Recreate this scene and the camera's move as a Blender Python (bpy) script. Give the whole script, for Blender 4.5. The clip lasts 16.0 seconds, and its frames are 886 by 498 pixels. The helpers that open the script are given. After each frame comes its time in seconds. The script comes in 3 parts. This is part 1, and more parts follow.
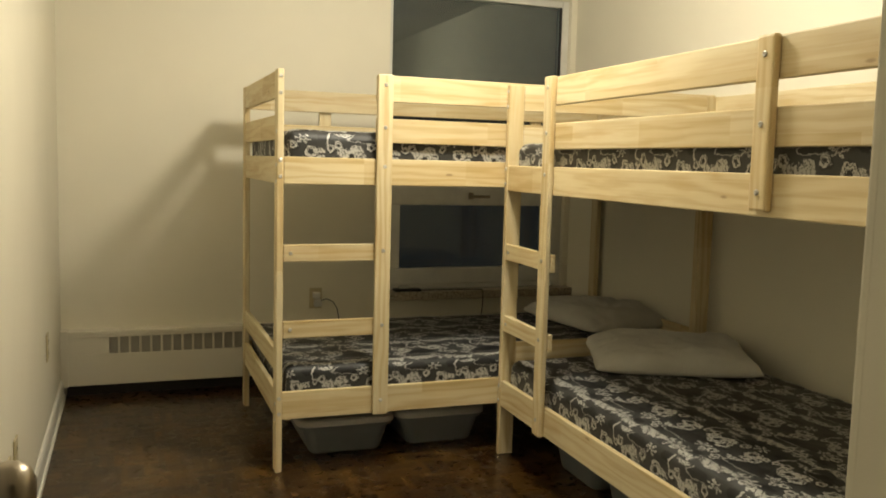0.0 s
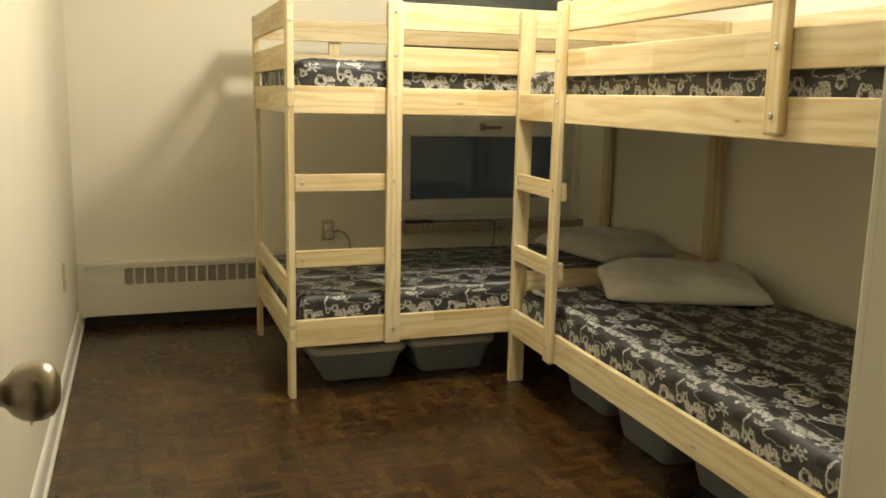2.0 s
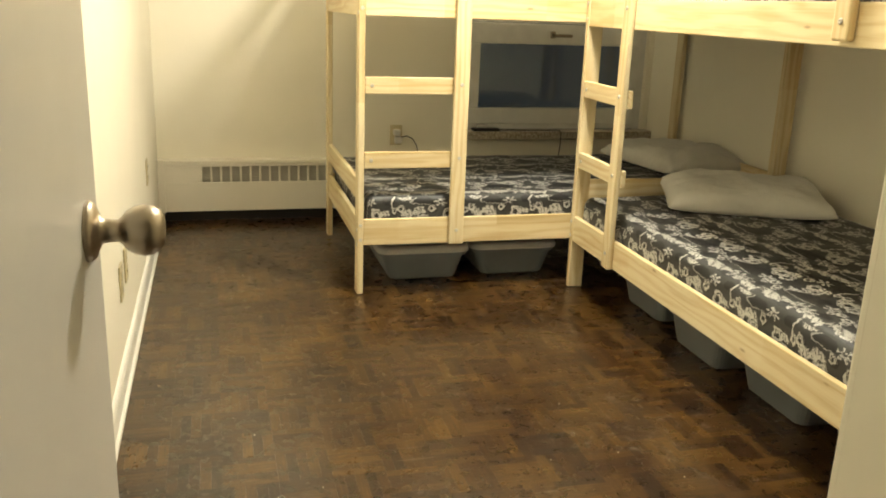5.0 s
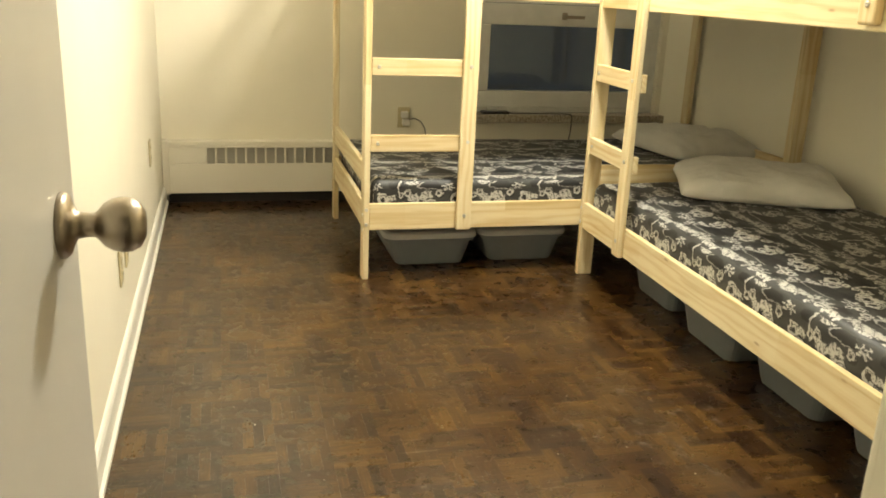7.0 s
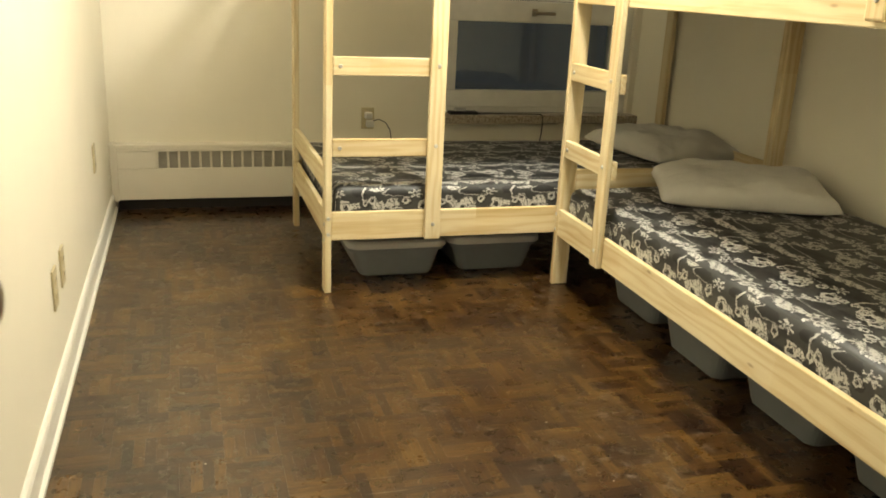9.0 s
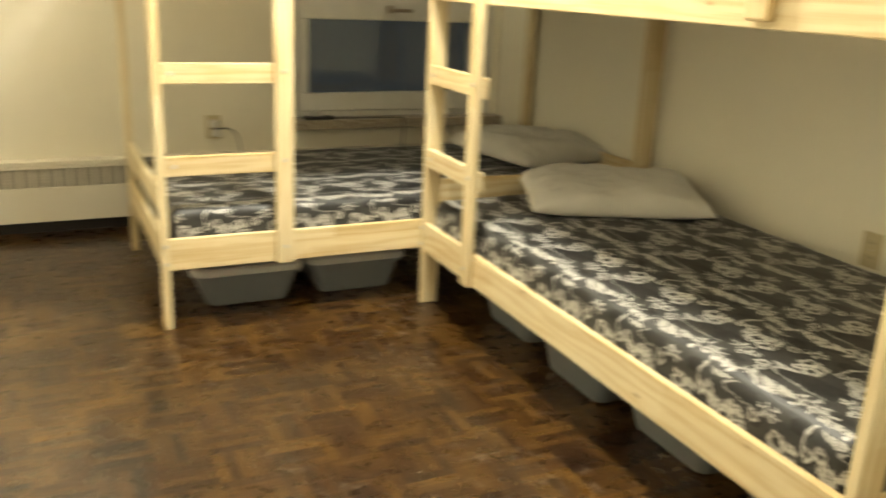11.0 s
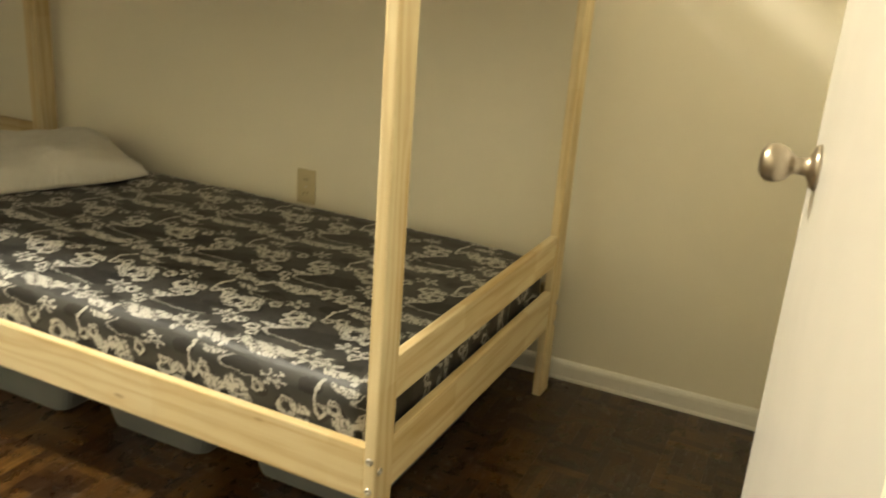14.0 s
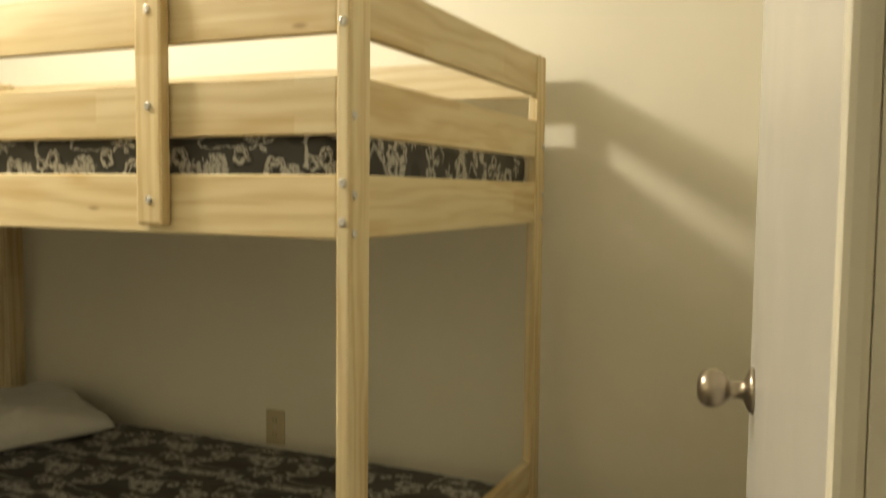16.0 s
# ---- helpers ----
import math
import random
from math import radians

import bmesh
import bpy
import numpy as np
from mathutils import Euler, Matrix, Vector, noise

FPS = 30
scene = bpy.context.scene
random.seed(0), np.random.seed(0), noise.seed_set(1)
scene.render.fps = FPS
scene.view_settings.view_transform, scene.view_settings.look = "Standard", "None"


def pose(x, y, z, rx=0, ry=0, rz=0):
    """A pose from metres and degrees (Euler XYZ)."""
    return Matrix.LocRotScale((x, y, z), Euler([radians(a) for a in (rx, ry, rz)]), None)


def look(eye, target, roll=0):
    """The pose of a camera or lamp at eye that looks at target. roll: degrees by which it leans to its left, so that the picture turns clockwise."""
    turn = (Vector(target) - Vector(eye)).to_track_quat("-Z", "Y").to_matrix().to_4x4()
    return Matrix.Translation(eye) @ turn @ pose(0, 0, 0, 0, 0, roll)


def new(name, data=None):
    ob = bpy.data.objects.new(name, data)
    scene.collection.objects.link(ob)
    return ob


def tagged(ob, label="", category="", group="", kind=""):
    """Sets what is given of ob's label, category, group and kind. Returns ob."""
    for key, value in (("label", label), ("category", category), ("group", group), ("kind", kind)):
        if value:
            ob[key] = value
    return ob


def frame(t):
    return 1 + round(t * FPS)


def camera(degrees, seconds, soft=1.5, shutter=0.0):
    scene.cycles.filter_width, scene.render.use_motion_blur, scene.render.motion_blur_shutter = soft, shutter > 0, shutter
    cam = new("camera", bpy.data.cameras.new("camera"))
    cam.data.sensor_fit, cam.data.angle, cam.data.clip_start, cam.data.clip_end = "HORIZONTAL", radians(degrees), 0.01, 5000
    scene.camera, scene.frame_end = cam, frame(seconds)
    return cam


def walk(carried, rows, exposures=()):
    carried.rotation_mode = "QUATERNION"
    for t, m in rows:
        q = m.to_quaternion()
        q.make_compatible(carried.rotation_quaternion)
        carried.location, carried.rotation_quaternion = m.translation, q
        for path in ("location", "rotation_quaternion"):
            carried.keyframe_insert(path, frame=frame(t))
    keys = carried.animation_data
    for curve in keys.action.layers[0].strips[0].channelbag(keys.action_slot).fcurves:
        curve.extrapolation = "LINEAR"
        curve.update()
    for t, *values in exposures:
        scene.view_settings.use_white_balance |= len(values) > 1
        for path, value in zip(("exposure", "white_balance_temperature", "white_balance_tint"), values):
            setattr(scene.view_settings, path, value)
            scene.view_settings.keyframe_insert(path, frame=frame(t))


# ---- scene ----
cam = camera(54.71, 16.0, soft=1.7, shutter=0.85)
PATH = [
    (0, (-0.5509, -3.3085, 1.2478), (0.1396, -1.4424, 1.0454), 1.51),
    (0.5, (-0.5532, -3.3113, 1.2399), (0.1364, -1.4490, 1.0027), 1.61),
    (1, (-0.5534, -3.3138, 1.2323), (0.1234, -1.4548, 0.9393), 1.51),
    (1.5, (-0.5524, -3.3161, 1.2282), (0.1149, -1.4604, 0.8948), 1.23),
    (2, (-0.5534, -3.3190, 1.2235), (0.1082, -1.4645, 0.8726), 1.24),
    (2.5, (-0.5574, -3.3272, 1.2198), (0.0989, -1.4724, 0.8612), 1.36),
    (3, (-0.5611, -3.3433, 1.2176), (0.0804, -1.4900, 0.8258), 1.42),
    (3.5, (-0.5611, -3.3603, 1.2127), (0.0620, -1.5084, 0.7859), 1.40),
    (4, (-0.5621, -3.3777, 1.2070), (0.0305, -1.5302, 0.7216), 1.45),
    (4.5, (-0.5646, -3.3967, 1.2036), (-0.0082, -1.5466, 0.6867), 1.58),
    (5, (-0.5722, -3.4221, 1.1984), (-0.0666, -1.5664, 0.6500), 2.11),
    (7.5, (-0.5495, -3.2967, 1.1925), (-0.0626, -1.4506, 0.5968), 2.61),
    (8, (-0.5542, -3.2217, 1.1875), (-0.0141, -1.3914, 0.5888), 2.94),
    (10.5, (-0.3820, -2.9920, 1.1831), (0.2064, -1.1697, 0.6061), 2.57),
    (11, (-0.3645, -2.8769, 1.1906), (0.4744, -1.1603, 0.5992), 2.61),
    (11.5, (-0.3516, -2.7844, 1.1928), (0.6969, -1.1895, 0.5952), 2.46),
    (12, (-0.3416, -2.7228, 1.1911), (0.9622, -1.3367, 0.5757), 3.38),
    (12.5, (-0.3297, -2.6895, 1.1882), (1.1884, -1.5593, 0.5417), 4.55),
    (13, (-0.3179, -2.6689, 1.1827), (1.3112, -1.7121, 0.5267), 5.38),
    (13.5, (-0.3075, -2.6476, 1.1761), (1.3843, -1.8132, 0.5115), 5.10),
    (14, (-0.3014, -2.6356, 1.1753), (1.4359, -1.8769, 0.5381), 4.36),
    (14.5, (-0.3023, -2.6412, 1.1798), (1.4892, -1.9120, 0.6714), 3.47),
    (15, (-0.3049, -2.6547, 1.1928), (1.5169, -1.9152, 0.8264), 2.30),
    (15.5, (-0.3072, -2.6679, 1.2041), (1.5255, -1.9124, 0.9388), 1.27),
    (16, (-0.3105, -2.6834, 1.2157), (1.5283, -1.9086, 1.0794), 0.64),
]
walk(cam, [(t, look(eye, target, roll)) for t, eye, target, roll in PATH],
     exposures=[(0, -0.32, 6500, 10), (0.5, -0.23, 6500, 10), (2, 0.04, 6500, 10), (3.5, 0.36, 6500, 10), (5, 0.92, 6400, 10), (7.5, 1.08, 6250, 10), (8.2, 1.04, 6250, 10), (10.3, 0.86, 6400, 10), (11, 1.20, 6350, 10), (12, 1.32, 6400, 10), (13, 1.27, 6500, 10), (14, 0.97, 6500, 10), (15, 0.53, 6500, 10), (16, -0.03, 6500, 10)])

# ---- world and lamp ----
world = bpy.data.worlds.new("night")
scene.world = world
world.use_nodes = True
world.node_tree.nodes["Background"].inputs[0].default_value = (0.010, 0.013, 0.020, 1)
world.node_tree.nodes["Background"].inputs[1].default_value = 0.5

LAMP = (0.585, -0.70, 2.30)
bulb_data = bpy.data.lights.new("ceiling_bulb", "POINT")
bulb_data.energy, bulb_data.color, bulb_data.shadow_soft_size = 86, (1.0, 0.925, 0.74), 0.115
bulb = new("ceiling_bulb", bulb_data)
bulb.location = LAMP


# ---- materials ----
class Nodes:
    """A small builder for one procedural material."""

    def __init__(self, name, rough=0.5, metal=0.0, colour=(0.8, 0.8, 0.8), spec=0.5):
        self.mat = bpy.data.materials.new(name)
        self.mat.use_nodes = True
        self.t = self.mat.node_tree
        self.b = self.t.nodes["Principled BSDF"]
        self.b.inputs["Base Color"].default_value = (*colour, 1)
        self.b.inputs["Roughness"].default_value = rough
        self.b.inputs["Metallic"].default_value = metal
        self.b.inputs["Specular IOR Level"].default_value = spec
        self.coord = self.add("ShaderNodeTexCoord")

    def add(self, kind, **values):
        n = self.t.nodes.new(kind)
        for k, v in values.items():
            n.inputs[k.replace("_", " ")].default_value = v
        return n

    def link(self, a, b):
        self.t.links.new(a, b)

    def place(self, scale=(1, 1, 1), shift=0.0, source=None):
        m = self.add("ShaderNodeMapping", Scale=scale)
        self.link(source or self.coord.outputs["Object"], m.inputs["Vector"])
        if shift:
            info = self.add("ShaderNodeObjectInfo")
            mul = self.math("MULTIPLY", info.outputs["Random"], shift)
            self.link(mul, m.inputs["Location"])
        return m.outputs["Vector"]

    def noise(self, vec, scale, detail=4.0, rough=0.55, distort=0.0):
        n = self.add("ShaderNodeTexNoise", Scale=scale, Detail=detail, Roughness=rough, Distortion=distort)
        self.link(vec, n.inputs["Vector"])
        return n.outputs["Fac"]

    def voronoi(self, vec, scale, randomness=1.0, feature="F1"):
        n = self.add("ShaderNodeTexVoronoi", Scale=scale, Randomness=randomness)
        n.feature = feature
        self.link(vec, n.inputs["Vector"])
        return n.outputs["Distance"]

    def math(self, op, a, b=0.0, c=0.0):
        n = self.t.nodes.new("ShaderNodeMath")
        n.operation = op
        for i, v in enumerate((a, b, c)):
            if isinstance(v, (int, float)):
                n.inputs[i].default_value = v
            else:
                self.link(v, n.inputs[i])
        return n.outputs[0]

    def ramp(self, fac, stops):
        n = self.t.nodes.new("ShaderNodeValToRGB")
        e = n.color_ramp.elements
        while len(e) < len(stops):
            e.new(0.5)
        for el, (p, c) in zip(e, stops):
            el.position, el.color = p, (*c, 1)
        self.link(fac, n.inputs["Fac"])
        return n.outputs["Color"]

    def step(self, fac, lo, hi):
        n = self.add("ShaderNodeMapRange", From_Min=lo, From_Max=hi)
        self.link(fac, n.inputs["Value"])
        return n.outputs["Result"]

    def mix(self, fac, a, b, kind="MIX"):
        n = self.t.nodes.new("ShaderNodeMix")
        n.data_type, n.blend_type = "RGBA", kind
        for i, v in ((0, fac), (6, a), (7, b)):
            if isinstance(v, (int, float)):
                n.inputs[i].default_value = v
            elif isinstance(v, tuple):
                n.inputs[i].default_value = (*v, 1)
            else:
                self.link(v, n.inputs[i])
        return n.outputs[2]

    def colour(self, c):
        self.link(c, self.b.inputs["Base Color"])

    def rough(self, fac, lo, hi):
        r = self.add("ShaderNodeMapRange", To_Min=lo, To_Max=hi)
        self.link(fac, r.inputs["Value"])
        self.link(r.outputs["Result"], self.b.inputs["Roughness"])

    def bump(self, fac, strength, distance):
        n = self.add("ShaderNodeBump", Strength=strength, Distance=distance)
        self.link(fac, n.inputs["Height"])
        self.link(n.outputs["Normal"], self.b.inputs["Normal"])


SQ = 0.14          # side of one parquet square
PX, PY = -0.585 - 2 * SQ, -1.290 + 20 * SQ      # a corner of its grid


def paint(name, colour, rough, relief=0.25, tone=0.05, wear=0.16):
    """Rolled wall paint: faint tone drift, roller stipple."""
    n = Nodes(name, rough)
    v = n.place()
    drift = n.noise(v, 1.7, 3)
    dark = tuple(c * (1 - tone) for c in colour)
    c = n.ramp(drift, [(0.3, dark), (0.7, colour)])
    scuff = n.step(n.noise(v, 9, 5, 0.7), 0.66, 0.8)
    n.colour(n.mix(n.math("MULTIPLY", scuff, wear), c, tuple(x * 0.8 for x in colour)))
    n.bump(n.noise(v, 260, 2), relief, 0.0006)
    n.rough(n.noise(v, 6), rough - 0.06, rough + 0.06)
    return n.mat


def pine():
    """Untreated pine, grain along local x, with knots and finger-jointed tone."""
    n = Nodes("pine", 0.5)
    v = n.place((1, 1, 1), 40)
    warp = n.noise(n.place((1.2, 9, 9), 40), 1.0, 3)
    s = n.t.nodes.new("ShaderNodeSeparateXYZ")
    n.link(v, s.inputs[0])
    across = n.math("ADD", n.math("MULTIPLY", s.outputs["Y"], 1.0), n.math("MULTIPLY", s.outputs["Z"], 1.0))
    rings = n.math("SINE", n.math("ADD", n.math("MULTIPLY", across, 150), n.math("MULTIPLY", warp, 30)))
    rings = n.step(rings, -1, 1)
    fine = n.noise(n.place((4, 160, 160), 40), 1.0, 3, 0.6)
    soft = n.noise(n.place((1.5, 6, 6), 40), 1.0, 2)
    g = n.math("ADD", n.math("MULTIPLY", rings, 0.27), n.math("ADD", n.math("MULTIPLY", fine, 0.40), n.math("MULTIPLY", soft, 0.38)))
    c = n.ramp(g, [(0.24, (0.76, 0.675, 0.465)), (0.5, (0.715, 0.615, 0.39)), (0.76, (0.60, 0.465, 0.245))])
    info = n.add("ShaderNodeObjectInfo")
    tone = n.ramp(info.outputs["Random"], [(0.0, (0.90, 0.87, 0.82)), (0.5, (1, 1, 1)), (1.0, (1.0, 0.96, 0.88))])
    c = n.mix(1.0, c, tone, "MULTIPLY")
    cell = n.t.nodes.new("ShaderNodeCombineXYZ")
    n.link(n.math("FLOOR", n.math("ADD", n.math("MULTIPLY", s.outputs["X"], 2.3), 0.37)), cell.inputs[0])
    n.link(n.math("FLOOR", n.math("MULTIPLY", s.outputs["Z"], 19)), cell.inputs[1])
    white = n.t.nodes.new("ShaderNodeTexWhiteNoise")
    n.link(cell.outputs[0], white.inputs["Vector"])
    c = n.mix(1.0, c, n.ramp(white.outputs["Value"], [(0.0, (0.86, 0.79, 0.66)), (0.30, (0.97, 0.95, 0.91)), (1.0, (1.0, 1.0, 1.0))]), "MULTIPLY")
    gold = n.step(n.noise(n.place((2.6, 16, 16), 40), 1.0, 3, 0.6), 0.56, 0.72)
    c = n.mix(n.math("MULTIPLY", gold, 0.42), c, (0.52, 0.335, 0.125))
    knot = n.voronoi(n.place((2.4, 7.5, 7.5), 40), 1.0)
    k = n.step(knot, 0.048, 0.022)
    halo = n.step(knot, 0.15, 0.03)
    c = n.mix(n.math("MULTIPLY", halo, 0.14), c, (0.50, 0.29, 0.11))
    c = n.mix(n.math("MULTIPLY", k, 0.55), c, (0.20, 0.09, 0.03))
    n.colour(c)
    n.bump(g, 0.10, 0.001)
    n.rough(fine, 0.42, 0.58)
    return n.mat


def sheet():
    """Satin-look printed sheet: white plumes, blossoms and roses in wide spaced rows on charcoal."""
    n = Nodes("rose_print_sheet", 0.45, spec=0.45)
    uv = n.t.nodes.new("ShaderNodeUVMap").outputs["UV"]
    PU, PV = 0.31, 0.30
    wob = n.add("ShaderNodeTexNoise", Scale=17.0, Detail=4.0, Roughness=0.62)
    n.link(uv, wob.inputs["Vector"])
    vm = n.t.nodes.new("ShaderNodeVectorMath")
    vm.operation = "MULTIPLY_ADD"
    n.link(wob.outputs["Color"], vm.inputs[0])
    vm.inputs[1].default_value = (0.030, 0.030, 0.0)
    n.link(uv, vm.inputs[2])
    lace = n.add("ShaderNodeTexNoise", Scale=62.0, Detail=3.0, Roughness=0.6)
    n.link(uv, lace.inputs["Vector"])
    vm2 = n.t.nodes.new("ShaderNodeVectorMath")
    vm2.operation = "MULTIPLY_ADD"
    n.link(lace.outputs["Color"], vm2.inputs[0])
    vm2.inputs[1].default_value = (0.015, 0.015, 0.0)
    n.link(vm.outputs[0], vm2.inputs[2])
    sep = n.t.nodes.new("ShaderNodeSeparateXYZ")
    n.link(vm2.outputs[0], sep.inputs[0])
    along, across = n.math("SUBTRACT", sep.outputs[0], 0.0225), n.math("SUBTRACT", sep.outputs[1], 0.0225)
    row = n.math("FLOOR", n.math("DIVIDE", across, PV))
    v = n.math("SUBTRACT", across, n.math("MULTIPLY", row, PV))
    u = n.math("ADD", along, n.math("MULTIPLY", row, PU * 0.44))
    fray = n.noise(uv, 95, 3, 0.65)
    ragged = n.math("SUBTRACT", fray, 0.5)

    def near(cx, cy):
        a = n.math("SUBTRACT", n.math("FRACT", n.math("ADD", n.math("DIVIDE", n.math("SUBTRACT", u, cx), PU), 0.5)), 0.5)
        return n.math("MULTIPLY", a, PU), n.math("SUBTRACT", v, cy)

    def radius(cx, cy, rx, ry):
        x, y = near(cx, cy)
        x, y = n.math("DIVIDE", x, rx), n.math("DIVIDE", y, ry)
        return n.math("SQRT", n.math("ADD", n.math("MULTIPLY", x, x), n.math("MULTIPLY", y, y))), x, y

    def rose(cx, cy, r, turns=1.5):
        """Petals wound round a dark heart, with a scalloped rim."""
        d, x, y = radius(cx, cy, r, r)
        ang = n.math("ARCTAN2", y, x)
        d = n.math("ADD", d, n.math("ADD", n.math("MULTIPLY", ragged, 0.45), n.math("MULTIPLY", n.math("SINE", n.math("MULTIPLY", ang, 5)), 0.08)))
        wave = n.math("FRACT", n.math("ADD", n.math("MULTIPLY", d, turns), n.math("ADD", n.math("MULTIPLY", fray, 0.5), n.math("MULTIPLY", ang, 0.159))))
        petals = n.step(n.math("ABSOLUTE", n.math("SUBTRACT", wave, 0.5)), 0.07, 0.13)
        return n.math("MULTIPLY", petals, n.math("MULTIPLY", n.step(d, 1.02, 0.94), n.step(d, 0.34, 0.42)))

    def plume(cx, cy, rx, ry, bend):
        """Bent feather of ragged solid strokes."""
        x, y = near(cx, cy)
        x = n.math("DIVIDE", x, rx)
        y = n.math("DIVIDE", n.math("SUBTRACT", y, n.math("MULTIPLY", n.math("MULTIPLY", x, x), bend)), ry)
        d = n.math("SQRT", n.math("ADD", n.math("MULTIPLY", x, x), n.math("MULTIPLY", y, y)))
        d = n.math("ADD", d, n.math("MULTIPLY", ragged, 1.3))
        cut = n.math("SINE", n.math("ADD", n.math("MULTIPLY", x, 11.0), n.math("ADD", n.math("MULTIPLY", y, 3.0), n.math("MULTIPLY", fray, 15.0))))
        return n.math("MULTIPLY", n.step(cut, -0.9, -0.6), n.step(d, 1.0, 0.9))

    def blossom(cx, cy, rx, ry, arms):
        d, x, y = radius(cx, cy, rx, ry)
        ang = n.math("ARCTAN2", y, x)
        reach = n.math("ADD", 0.64, n.math("MULTIPLY", n.math("SINE", n.math("ADD", n.math("MULTIPLY", ang, arms), n.math("MULTIPLY", fray, 5.0))), 0.32))
        veins = n.step(n.math("SINE", n.math("ADD", n.math("MULTIPLY", ang, arms * 2), n.math("MULTIPLY", fray, 20))), -0.85, -0.5)
        return n.math("MULTIPLY", n.step(n.math("SUBTRACT", d, reach), 0.08, -0.02), n.math("MULTIPLY", veins, n.step(d, 0.16, 0.26)))

    def cloud(cx, cy, rx, ry):
        """Outline of a lobed leaf, drawn on its near side only."""
        d, x, y = radius(cx, cy, rx, ry)
        ang = n.math("ARCTAN2", y, x)
        d = n.math("ADD", d, n.math("ADD", n.math("MULTIPLY", n.math("SINE", n.math("MULTIPLY", ang, 3)), 0.13), n.math("MULTIPLY", ragged, 0.22)))
        line = n.math("MULTIPLY", n.step(n.math("ABSOLUTE", n.math("SUBTRACT", d, 0.95)), 0.10, 0.04), 0.7)
        side = n.step(n.math("ADD", x, n.math("MULTIPLY", y, 0.8)), 0.25, 0.05)
        return n.math("MULTIPLY", line, side), n.step(d, 0.93, 0.86)

    def stem(ax, ay, bx, by, wide):
        x, y = near(ax, ay)
        dx, dy = bx - ax, by - ay
        h = n.math("DIVIDE", n.math("ADD", n.math("MULTIPLY", x, dx), n.math("MULTIPLY", y, dy)), dx * dx + dy * dy)
        h = n.math("MINIMUM", n.math("MAXIMUM", h, 0.0), 1.0)
        ex, ey = n.math("SUBTRACT", x, n.math("MULTIPLY", h, dx)), n.math("SUBTRACT", y, n.math("MULTIPLY", h, dy))
        d = n.math("SQRT", n.math("ADD", n.math("MULTIPLY", ex, ex), n.math("MULTIPLY", ey, ey)))
        d = n.math("ADD", d, n.math("MULTIPLY", ragged, wide * 1.6))
        return n.step(d, wide, wide * 0.7)

    big = [(0.052, 0.208, 0.027), (0.086, 0.172, 0.025, 2.0), (0.212, 0.192, 0.030, 2.0), (0.256, 0.180, 0.025), (0.060, 0.168, 0.018)]
    small = [(0.020, 0.100, 0.018), (0.288, 0.118, 0.019), (0.040, 0.076, 0.015), (0.158, 0.232, 0.018), (0.292, 0.232, 0.017), (0.128, 0.222, 0.015), (0.268, 0.096, 0.014)]
    leaf, leaf_fill = cloud(0.135, 0.120, 0.088, 0.036)
    leaf2, leaf2_fill = cloud(0.255, 0.268, 0.056, 0.022)
    shapes = [rose(*r) for r in big + small] + [leaf, leaf2]
    shapes += [plume(0.100, 0.032, 0.080, 0.021, 0.016), blossom(0.205, 0.046, 0.052, 0.036, 7), blossom(0.250, 0.036, 0.040, 0.026, 6), plume(0.296, 0.024, 0.040, 0.013, -0.010),
               blossom(0.240, 0.126, 0.036, 0.024, 6), plume(0.234, 0.224, 0.036, 0.018, -0.012), plume(0.180, 0.206, 0.026, 0.020, 0.010), blossom(0.020, 0.262, 0.032, 0.022, 6),
               plume(0.050, 0.132, 0.034, 0.011, 0.010), plume(0.176, 0.280, 0.034, 0.012, 0.008), plume(0.086, 0.214, 0.024, 0.012, -0.008),
               stem(0.026, 0.034, 0.010, 0.004, 0.0055), stem(0.128, 0.296, 0.112, 0.262, 0.0050), stem(0.112, 0.262, 0.116, 0.232, 0.0036),
               stem(0.160, 0.044, 0.176, 0.072, 0.0040)]
    pale = shapes[0]
    for p in shapes[1:]:
        pale = n.math("MAXIMUM", pale, p)
    dark = n.math("MAXIMUM", leaf_fill, leaf2_fill)
    for c in ((0.190, 0.150, 0.050, 0.014), (0.060, 0.090, 0.044, 0.016), (0.285, 0.060, 0.030, 0.014), (0.160, 0.014, 0.050, 0.010), (0.100, 0.270, 0.030, 0.020)):
        dark = n.math("MAXIMUM", dark, n.step(n.math("ADD", radius(*c)[0], n.math("MULTIPLY", ragged, 0.5)), 1.05, 0.9))
    for r in big + small:
        dark = n.math("MAXIMUM", dark, n.step(radius(r[0] + 0.003, r[1] - 0.003, r[2] * 1.2, r[2] * 1.2)[0], 1.08, 0.95))
    obj = n.place()
    ground = n.ramp(n.noise(obj, 9.0, 3), [(0.3, (0.026, 0.026, 0.0255)), (0.7, (0.042, 0.042, 0.041))])
    c = n.mix(dark, ground, (0.0135, 0.0132, 0.0130))
    holes = n.step(n.noise(uv, 150, 2, 0.6), 0.33, 0.43)
    c = n.mix(n.math("MULTIPLY", n.math("MULTIPLY", pale, holes), 0.95), c, (0.47, 0.46, 0.43))
    n.colour(c)
    n.bump(n.noise(obj, 6, 3), 0.22, 0.010)
    n.rough(n.math("SUBTRACT", n.noise(obj, 30), n.math("MULTIPLY", pale, 0.6)), 0.42, 0.58)
    return n.mat


